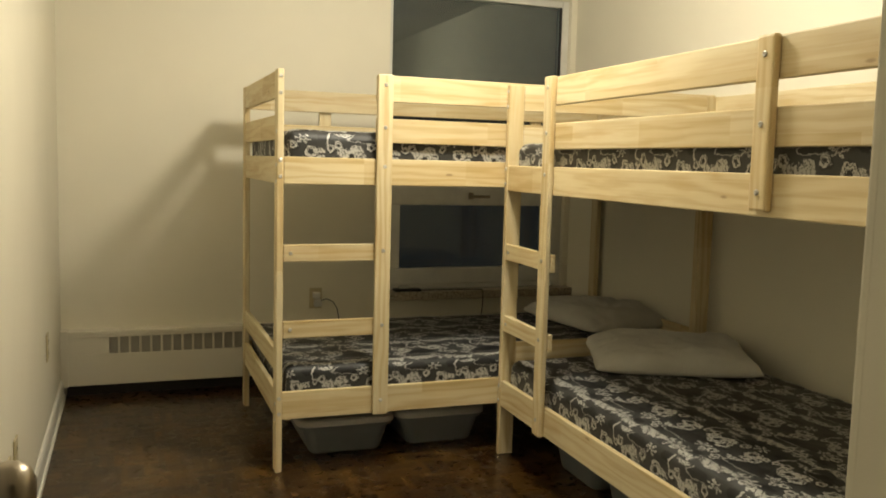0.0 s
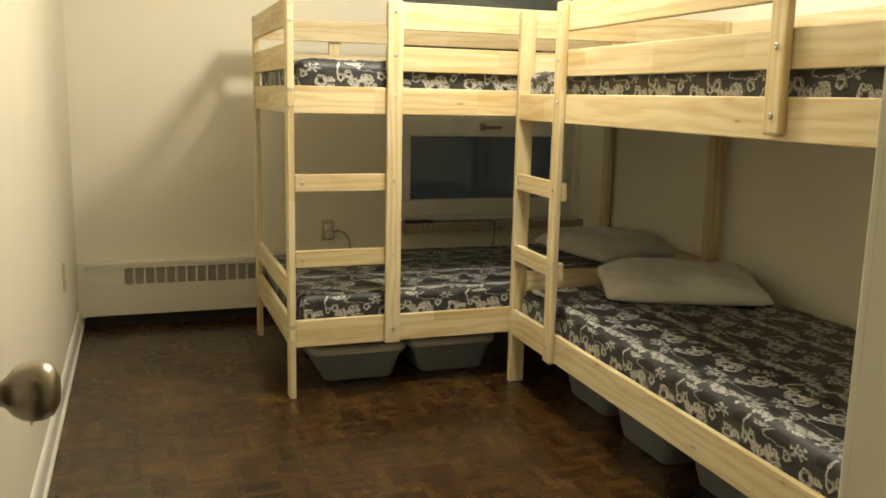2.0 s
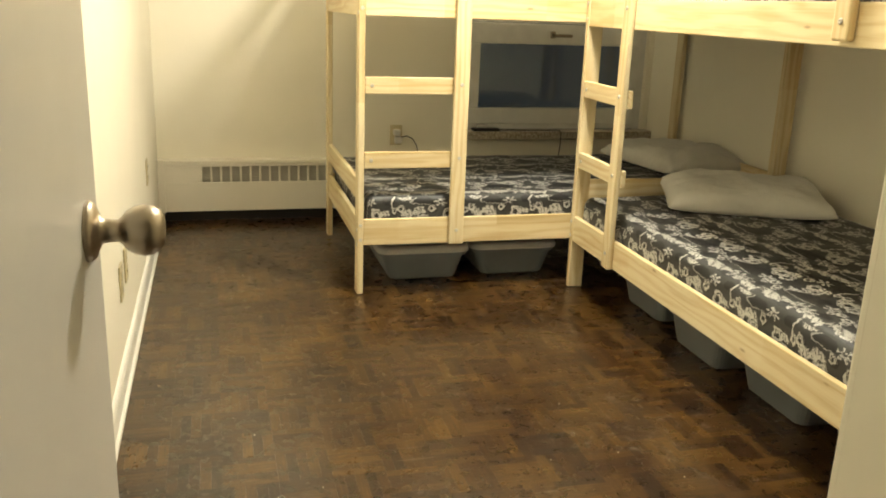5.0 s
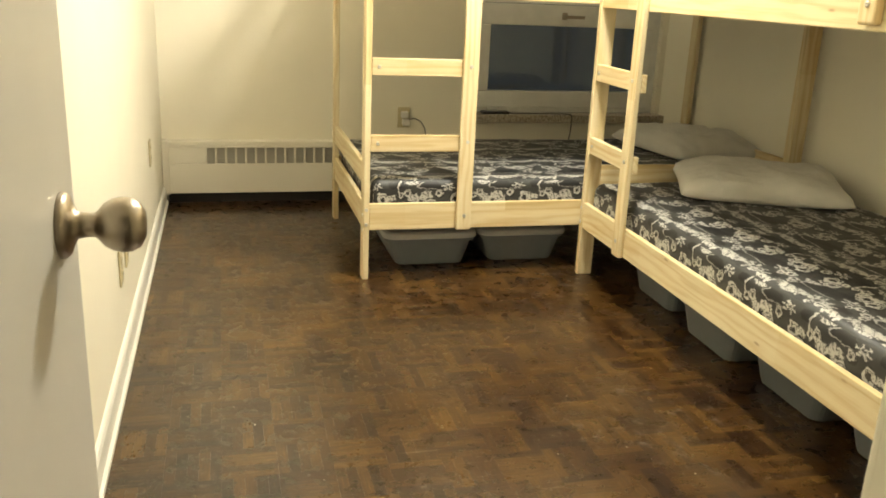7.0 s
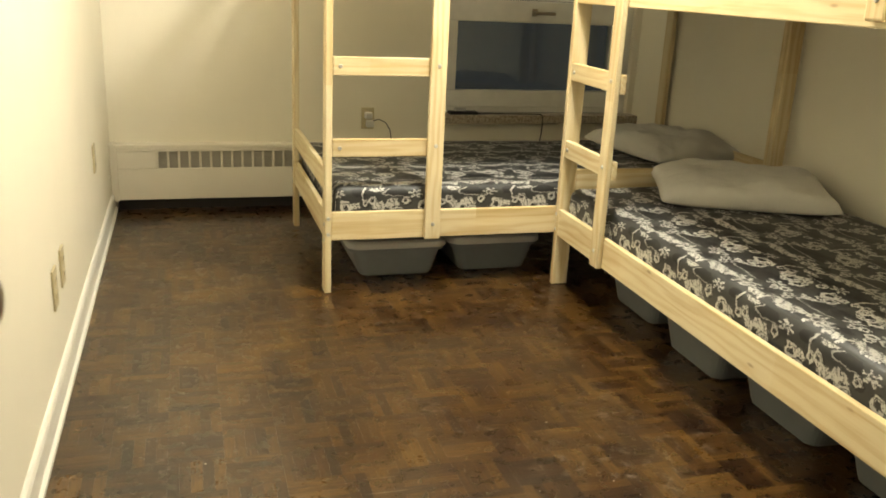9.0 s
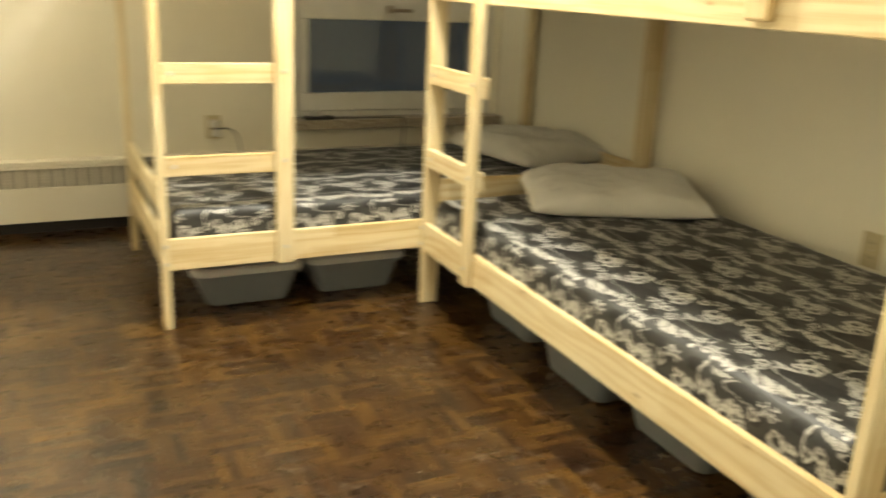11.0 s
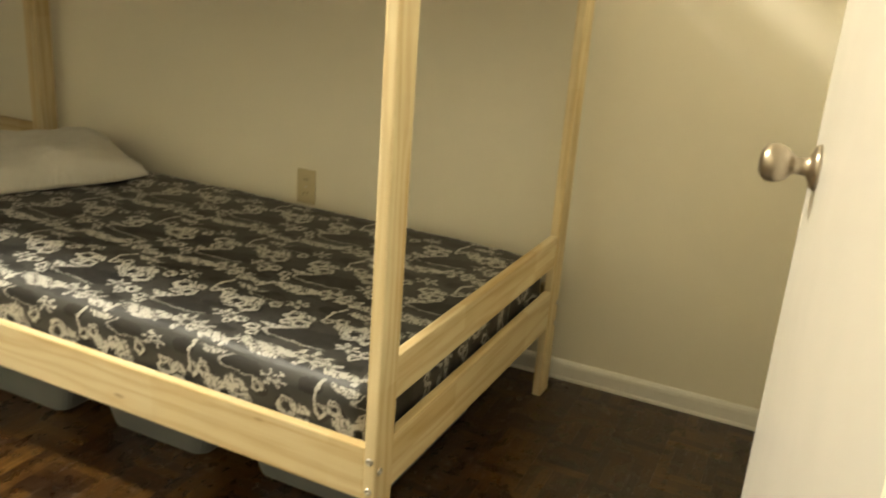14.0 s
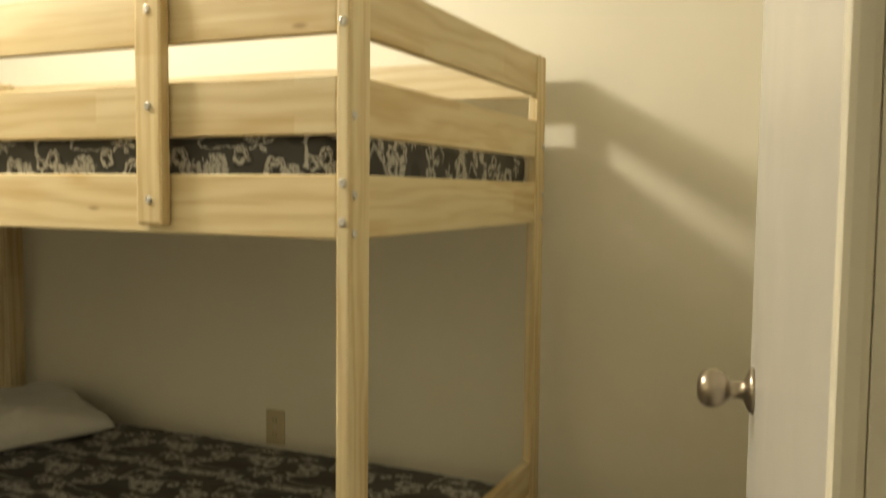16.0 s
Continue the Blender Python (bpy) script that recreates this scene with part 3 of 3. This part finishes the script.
def bunk_bed(L, m, label, up=0.0):
    """A pine bunk bed: x along its length from the ladder end, y from front to back; up lifts its upper berth."""
    H = TALL + up
    RAILS, ENDS = ([(z + up * (z > 1), h) for z, h in rows] for rows in (SIDE_BOARDS, END_BOARDS))
    bed = thing("bunk_bed", label, "bunk bed", "pine bunk beds", "", m)
    post = plank(H, PW, PT, 0.005)

    def bolt(owner, x, y, z, turn):
        part("bolt", BOLTHEAD, None, owner, "zinc bolt head", Matrix.Translation((x, y, z)) @ turn)

    front, back, left, right = pose(0, 0, 0, 90), pose(0, 0, 0, -90), pose(0, 0, 0, 0, -90), pose(0, 0, 0, 0, 90)
    for x in (PT / 2, L - PT / 2):
        for y in (PW / 2, W - PW / 2):
            # grain upright, the wide side across the end
            p = part("post", post, None, bed, "", Matrix.Translation((x, y, H / 2)) @ Matrix(((0, 1, 0, 0), (0, 0, 1, 0), (1, 0, 0, 0), (0, 0, 0, 1))))
            yf, turn = (0, front) if y < W / 2 else (W, back)
            for z in (0.302, 0.239, 1.226, 1.163, 1.545, 1.482):
                bolt(p, x, yf, z + up * (z > 1), turn)
            xe, turn = (0, left) if x < L / 2 else (L, right)
            yb = 0.014 if y < W / 2 else W - 0.014
            for z in (0.279, 0.216, 1.207, 1.144, 1.335):
                bolt(p, xe, yb, z + up * (z > 1), turn)
    for z, h in RAILS:
        side = plank(L - 2 * PT, h, 0.021)
        part("side_rail" if z < 1.3 else "guard_rail", side, None, bed, "", Matrix.Translation((L / 2, W - 0.014, z)))
        if z < 1.3:
            part("side_rail", side, None, bed, "", Matrix.Translation((L / 2, 0.014, z)))
        else:       # the front guard leaves the ladder's way in open
            part("guard_rail", plank(L - PT - 0.394, h, 0.021), None, bed, "", Matrix.Translation(((L - PT + 0.394) / 2, 0.014, z)))
    for z, h in ENDS:
        end = plank(W - 2 * PW, h, 0.021)
        for x in (PT / 2 + 0.001, L - PT / 2 - 0.001):
            part("end_board", end, None, bed, "", Matrix.Translation((x, W / 2, z)) @ pose(0, 0, 0, 0, 0, 90))
    upright = Matrix(((0, 0, -1, 0), (0, 1, 0, 0), (1, 0, 0, 0), (0, 0, 0, 1)))
    # ladder
    rail = part("ladder_rail", plank(H - 0.212, 0.063, 0.022, 0.005), None, bed, "", Matrix.Translation((0.423, -0.0085, (H + 0.212) / 2)) @ upright)
    for z in (1.531, 1.364, 1.210, 0.887, 0.585, 0.274):
        bolt(rail, 0.423, -0.0195, z + up * (z > 1), front)
    rung = plank(0.428, 0.068, 0.021)
    for z in (0.878, 0.575):
        r = part("ladder_rung", rung, None, bed, "", Matrix.Translation((0.027 + 0.214, 0.014, z)))
        bolt(r, 0.055, 0.0035, z, front)
        part("rung_cleat", plank(0.055, 0.05, 0.02, 0.003), None, bed, "", Matrix.Translation((PT + 0.012, 0.036, z)) @ upright)
    # braces on the guard rails
    brace = plank(TALL - 1.148, 0.062, 0.022, 0.007)
    for x, y, turn, yb in ((1.603, -0.0085, front, -0.0195), (0.41, W + 0.0085, back, W + 0.0195), (1.60, W + 0.0085, back, W + 0.0195)):
        b = part("brace", brace, None, bed, "", Matrix.Translation((x, y, (TALL + 1.148) / 2 + up)) @ upright)
        for z in (1.525, 1.358, 1.194):
            bolt(b, x, yb, z + up, turn)
    # slatted bases
    slat = plank(W - 0.052, 0.018, 0.07, 0.003)
    ledge = plank(L - 2 * PT, 0.02, 0.02, 0.003)
    for z in (0.245, 1.171 + up):
        for y in (0.035, W - 0.035):
            part("ledge", ledge, None, bed, "", Matrix.Translation((L / 2, y, z - 0.019)))
        for i in range(11):
            part("slat", slat, None, bed, "", Matrix.Translation((0.12 + i * (L - 0.24) / 10, W / 2, z)) @ pose(0, 0, 0, 0, 0, 90))
    return bed


LA, LB = 2.000, 2.000
MA = pose(-0.012, 0.0, 0)
MB = pose(0.936, -0.013, 0, 0, 0, -91.18)
UPA = 0.013
bunk_bed(LA, MA, "pale pine bunk bed standing before the window", UPA)
bunk_bed(LB, MB, "pale pine bunk bed standing along the plain wall")


def mattress(L, m, z, t, seed, label):
    """A soft block in a fitted sheet with rounded edges and gentle dips."""
    lo, hi, r = (0.036, 0.032, 0.0), (L - 0.036, W - 0.034, t), 0.042
    bm = block(lo, hi)
    for axis, count in ((0, 64), (1, 36), (2, 18)):
        cuts = [lo[axis] + (hi[axis] - lo[axis]) * i / count for i in range(1, count)]
        cuts += ([lo[axis] + r * f / 9 for f in range(1, 9)] + [hi[axis] - r * f / 9 for f in range(1, 9)] if axis < 2 else [])
        for c in cuts:
            co, no = [0, 0, 0], [0, 0, 0]
            co[axis], no[axis] = c, 1
            bmesh.ops.bisect_plane(bm, geom=bm.verts[:] + bm.edges[:] + bm.faces[:], plane_co=co, plane_no=no)
    bm.verts.index_update()
    sheet_uv = {}
    for v in bm.verts:
        p = v.co.copy()
        drop = t - p.z
        su = p.x - drop * (p.x < lo[0] + 0.001) + drop * (p.x > hi[0] - 0.001)
        sv = p.y - drop * (p.y < lo[1] + 0.001) + drop * (p.y > hi[1] - 0.001)
        sheet_uv[v.index] = (su + seed * 0.137, sv - 0.040)
        q = Vector([min(max(c, a + r), b - r) for c, a, b in zip(p, lo, hi)])
        d = p - q
        out = d.normalized()
        f = noise.noise(p * 5 + Vector((seed, 0, 0)))
        g = noise.noise(Vector((p.x * 15, p.y * 15, p.z * 1.5 + seed)))
        lift = 0.006 * f + (0.0025 + 0.003 * min(1.0, (t - p.z) / 0.05)) * g if p.z > 0.03 else 0
        v.co = q + out * min(d.length, r) + out * lift
    layer = bm.loops.layers.uv.new("UVMap")
    for f in bm.faces:
        for l in f.loops:
            l[layer].uv = sheet_uv[l.vert.index]
    ob = thing("mattress", label, "mattress", "printed mattresses", "", m @ Matrix.Translation((0, 0, z)))
    part("fitted_sheet", finish(bm, PRINT, True), None, ob, "charcoal sheet printed with pale roses")
    part("core", block([c + 0.02 for c in lo], [c - 0.02 for c in hi], 0.02), LINEN, ob, "white foam core inside the sheet")
    return ob


for L, m, s, up, rise in ((LA, MA, 3.0, 0.165, UPA), (LB, MB, 11.0, 0.150, 0.0)):
    mattress(L, m, 0.253, 0.168, s, "lower mattress in a charcoal sheet printed with pale roses")
    mattress(L, m, 1.179 + rise, up, s + 20, "upper mattress in a charcoal sheet printed with pale roses")


def pillow(w, d, h, m, seed, label):
    """A soft pillow with pinched corners, slumped on its support."""
    n = 48
    bm = bmesh.new()
    rows = {}
    for s in (1, -1):
        for i in range(n + 1):
            for j in range(n + 1):
                if s < 0 and (i in (0, n) or j in (0, n)):
                    rows[s, i, j] = rows[1, i, j]
                    continue
                u, v = 2 * i / n - 1, 2 * j / n - 1
                puff = max(0, 1 - abs(u) ** 3.6) ** 0.46 * max(0, 1 - abs(v) ** 3.2) ** 0.46
                corner = 1 - 0.035 * (u * v) ** 4
                px = corner * u * w / 2 * (1 - 0.05 * (1 - v * v) * abs(u) ** 3)
                py = corner * v * d / 2 * (1 - 0.08 * (1 - u * u) * abs(v) ** 3)
                q = noise.noise(Vector((u * 1.7 + seed, v * 1.7, s))) * 0.42 + noise.noise(Vector((u * 5 + seed, v * 5, s))) * 0.14 + noise.ridged_multi_fractal(Vector((u * 3.5 + seed, v * 4.5, s)), 1.0, 2.0, 3, 1.0, 2.0) * 0.055
                z = h * 0.62 * puff * (1 + q) if s > 0 else -h * 0.30 * puff
                rows[s, i, j] = bm.verts.new((px, py, z + h * 0.30))
    for s in (1, -1):
        for i in range(n):
            for j in range(n):
                f = (rows[s, i, j], rows[s, i + 1, j], rows[s, i + 1, j + 1], rows[s, i, j + 1])
                bm.faces.new(f if s > 0 else f[::-1])
    ob = tagged(new("pillow", finish(bm, LINEN, True)), label, "pillow", "plain pillows")
    ob.matrix_basis = m
    return ob


pillow(0.68, 0.45, 0.126, pose(1.575, -0.328, 0.421, 4, 0, -23), 2.0, "off-white cotton pillow leaning at the head of the lower bunk")
pillow(0.66, 0.52, 0.132, pose(1.750, 0.575, 0.420, 0, 0, 97), 7.0, "off-white cotton pillow lying at the wall end of the bunk")


# ---- storage bins ----
def loft(rings, w, d):
    """Closed skin over round-cornered rings given as (height, inset, corner radius)."""
    bm, loops = bmesh.new(), []
    for z, i, r in rings:
        x, y0, y1 = w / 2 - i - r, i * (0.45 if i > 0 else 1) + r, d - i - r
        loops.append([bm.verts.new((cx + r * math.cos(a), cy + r * math.sin(a), z))
                      for cx, cy, q in ((x, y0, -1), (x, y1, 0), (-x, y1, 1), (-x, y0, 2))
                      for a in [(q + k / 5) * math.pi / 2 for k in range(6)]])
    for lo, hi in zip(loops, loops[1:]):
        for k in range(len(lo)):
            bm.faces.new((lo[k - 1], lo[k], hi[k], hi[k - 1]))
    bm.faces.new(loops[0][::-1]), bm.faces.new(loops[-1])
    return bm


def storage_bin(x, y, turn, w, d, label, tag=False):
    """A tapered plastic tub with a rim and a lid; d runs back from its front."""
    b = thing("storage_bin", label, "storage bin", "bins under the beds", "", pose(x, y, 0.0, 0, 0, turn))
    h, tp = 0.146, 0.042
    bm = loft([(0.002, tp + 0.012, 0.030), (0.005, tp + 0.004, 0.036), (0.014, tp - 0.002, 0.040), (0.080, tp * 0.46, 0.042), (h - 0.045, 0.012, 0.044), (h - 0.012, 0.006, 0.044)], w, d)
    tub = part("tub", bm, TUB, b)
    part("rim", loft([(h - 0.034, 0.004, 0.044), (h - 0.033, -0.005, 0.050), (h - 0.019, -0.006, 0.050), (h - 0.018, -0.003, 0.050)], w, d), TUB, tub)
    lid = loft([(h - 0.017, 0.000, 0.050), (h - 0.018, -0.014, 0.056), (h - 0.012, -0.016, 0.058), (h + 0.004, -0.012, 0.054), (h + 0.012, -0.004, 0.048), (h + 0.014, 0.008, 0.040), (h + 0.011, 0.020, 0.034)], w, d)
    block((-w / 2 + 0.04, 0.04, h + 0.008), (w / 2 - 0.04, d - 0.04, h + 0.018), 0.006, bm=lid)
    part("lid", lid, LID, b, "pale grey snap lid")
    if tag:
        bm = bmesh.new()
        slope = lambda z, k: w / 2 - tp * (1 - z / h) + k
        ring = [[bm.verts.new((slope(z, k), y, z)) for y, z in ((0.10, 0.045), (0.22, 0.045), (0.22, 0.105), (0.10, 0.105))] for k in (0.0005, 0.0015)]
        bm.faces.new(ring[0][::-1]), bm.faces.new(ring[1])
        for i in range(4):
            bm.faces.new((ring[0][i], ring[0][(i + 1) % 4], ring[1][(i + 1) % 4], ring[1][i]))
        part("paper_label", bm, LABELP, b, "white paper label")
    return b


storage_bin(0.318, 0.150, 0, 0.395, 0.60, "low grey plastic bin with a pale lid under the bunk")
storage_bin(0.752, 0.168, 0, 0.390, 0.60, "low grey plastic bin with a pale lid under the bunk")
for i in range(4):
    storage_bin(1.142 - 0.012 * i - (0.036, 0.058, 0.024, 0.004)[i], -0.384 - (0.0, 0.468, 0.898, 1.342)[i], -91.2, 0.39, 0.62, "low grey plastic bin half hidden under the bunk", i == 3)


# ---- outlets, cords and small things ----
def outlet(m, label, plug=False):
    """A duplex outlet plate; faces its local -y."""
    o = thing("wall_outlet", label, "outlet", "wall outlets", "", m)
    part("plate", block((-0.035, -0.006, -0.058), (0.035, 0, 0.058), 0.003), PLATE, o)
    for z in (0.024, -0.024):
        f = part("socket", block((-0.016, -0.008, z - 0.014), (0.016, -0.005, z + 0.014), 0.004), PLATE, o)
        for x in (-0.006, 0.006):
            part("slot", block((x - 0.001, -0.0085, z - 0.004), (x + 0.001, -0.0075, z + 0.006)), BLACK, f)
    part("screw", finish(lathe([(0, 0), (0.003, 0), (0.003, 0.0015), (0, 0.0018)], 10), BOLT), None, o, "", Matrix.Translation((0, -0.006, 0)) @ pose(0, 0, 0, 90))
    return o


outlet(pose(0.435, YN - 0.001, 0.469), "almond duplex outlet with a charger plugged in")
outlet(pose(XE - 0.001, -1.12, 0.440, 0, 0, -90), "almond duplex outlet on the wall behind the mattress")
outlet(pose(XW + 0.001, -0.535, 0.335, 0, 0, 90), "almond duplex outlet low on the wall")
outlet(pose(XW + 0.001, -0.70, 0.325, 0, 0, 90), "almond cover plate low on the wall")
outlet(pose(XW + 0.001, 0.58, 0.430, 0, 0, 90), "almond duplex outlet low on the wall near the heater")
plug = thing("charger", "small white charger plugged into the outlet", "charger", "", "", pose(0.439, YN - 0.008, 0.465))
part("body", block((-0.024, -0.038, 0.004), (0.016, -0.001, 0.040), 0.009, 3), BEIGE, plug)
part("plug_head", block((-0.016, -0.034, -0.042), (0.026, -0.001, -0.002), 0.009, 3), BEIGE, plug, "white moulded plug head")
part("cord", tube([(0.02, -0.03, -0.005), (0.05, -0.035, 0.004), (0.085, -0.04, -0.012), (0.108, -0.05, -0.05), (0.115, -0.07, -0.12), (0.118, -0.09, -0.20)], 0.0028), BLACK, plug, "thin black cord")
router = thing("sill_gadget", "flat black gadget lying on the window sill", "gadget", "", "", pose(0.955, YN - 0.045, 0.499))
part("case", block((-0.075, -0.03, 0), (0.085, 0.03, 0.016), 0.005), BLACK, router)
part("cap", block((-0.045, -0.012, 0.016), (0.02, 0.016, 0.034), 0.007, 3), LID, router, "pale grey top piece")
cable = thing("sill_cable", "black cable lying on the sill and hanging down", "cable")
part("cord", tube([(1.04, 1.355, 0.503), (1.2, 1.35, 0.502), (1.38, 1.335, 0.503), (1.41, 1.32, 0.503), (1.418, 1.311, 0.492), (1.418, 1.310, 0.45), (1.414, 1.308, 0.39), (1.395, 1.29, 0.335), (1.375, 1.28, 0.25)], 0.003), BLACK, cable)

# ceiling lamp
lampfit = thing("ceiling_lamp", "plain white ceiling lamp holder above the room", "ceiling lamp", "", "", pose(LAMP[0], LAMP[1], ZC))
part("canopy", lathe([(0.0, 0.0), (0.07, 0.0), (0.068, -0.012), (0.03, -0.022), (0.0, -0.022)]), TRIM, lampfit)

# ---- parquet, each finger a piece of its own ----
N = 5
FW = SQ / N
floor = bpy.data.objects["floor"]
rng = random.Random(5)


def finger_mesh():
    g = 0.00006
    lo, hi = (-SQ / 2 + g, -FW / 2 + g), (SQ / 2 - g, FW / 2 - g)
    b = 0.00005
    top = [(lo[0] + b, lo[1] + b, 0), (hi[0] - b, lo[1] + b, 0), (hi[0] - b, hi[1] - b, 0), (lo[0] + b, hi[1] - b, 0)]
    low = [(lo[0], lo[1], -0.004), (hi[0], lo[1], -0.004), (hi[0], hi[1], -0.004), (lo[0], hi[1], -0.004)]
    return top + low, [(0, 1, 2, 3), (4, 5, 1, 0), (5, 6, 2, 1), (6, 7, 3, 2), (7, 4, 0, 3)]


FV, FF = finger_mesh()


single = bpy.data.meshes.new("finger")
single.from_pydata(FV, [], FF)
single.materials.append(FLOORW)
uv = single.uv_layers.new(name="UVMap")
for l in single.loops:
    uv.data[l.index].uv = FV[l.vertex_index][:2]
verts, faces, uvs = [], [], []
near = 0
cols, rws = int((XE - PX) / SQ) + 1, int((PY - YH) / SQ)
for i in range(cols):
    for j in range(rws):
        cx, cy = PX + (i + 0.5) * SQ, PY - (j + 0.5) * SQ
        turned = (i + j) % 2
        for k in range(N):
            off = (k - (N - 1) / 2) * FW
            x, y = (cx + off, cy) if turned else (cx, cy + off)
            dz = rng.uniform(-0.0002, 0.0002)
            if -0.58 < cx < 0.95 and -2.32 < cy < -1.52 and near < 300:
                near += 1
                ob = new("parquet_finger", single)
                ob.parent = floor
                ob.matrix_basis = pose(x, y, dz, 0, 0, 90 if turned else 0)
                continue
            base = len(verts)
            sx, sy = rng.uniform(0, 50), rng.uniform(0, 50)
            for vx, vy, vz in FV:
                verts.append((x - vy, y + vx, vz + dz) if turned else (x + vx, y + vy, vz + dz))
                uvs.append((vx + sx, vy + sy))
            faces += [tuple(base + q for q in f) for f in FF]
rest = bpy.data.meshes.new("fingers")
rest.from_pydata(verts, [], faces)
rest.materials.append(FLOORW)
uv = rest.uv_layers.new(name="UVMap")
for l in rest.loops:
    uv.data[l.index].uv = uvs[l.vertex_index]
ob = tagged(new("parquet_rest", rest), "dark mosaic parquet fingers", "", "", "stuff")
ob.parent = floor

# crumbs and specks lying on the varnish
rng = random.Random(9)
bm = bmesh.new()
for i in range(34):
    x, y, r = rng.uniform(-0.7, 1.0), rng.uniform(-2.5, -0.2), rng.uniform(0.0008, 0.0022)
    bmesh.ops.create_icosphere(bm, subdivisions=1, radius=r, matrix=Matrix.Translation((x, y, r * 0.7)) @ Matrix.Diagonal((1.4, 1, 0.7, 1)))
tagged(new("floor_crumbs", finish(bm, LABELP)), "tiny pale crumbs scattered on the floor", "crumbs", "", "stuff")
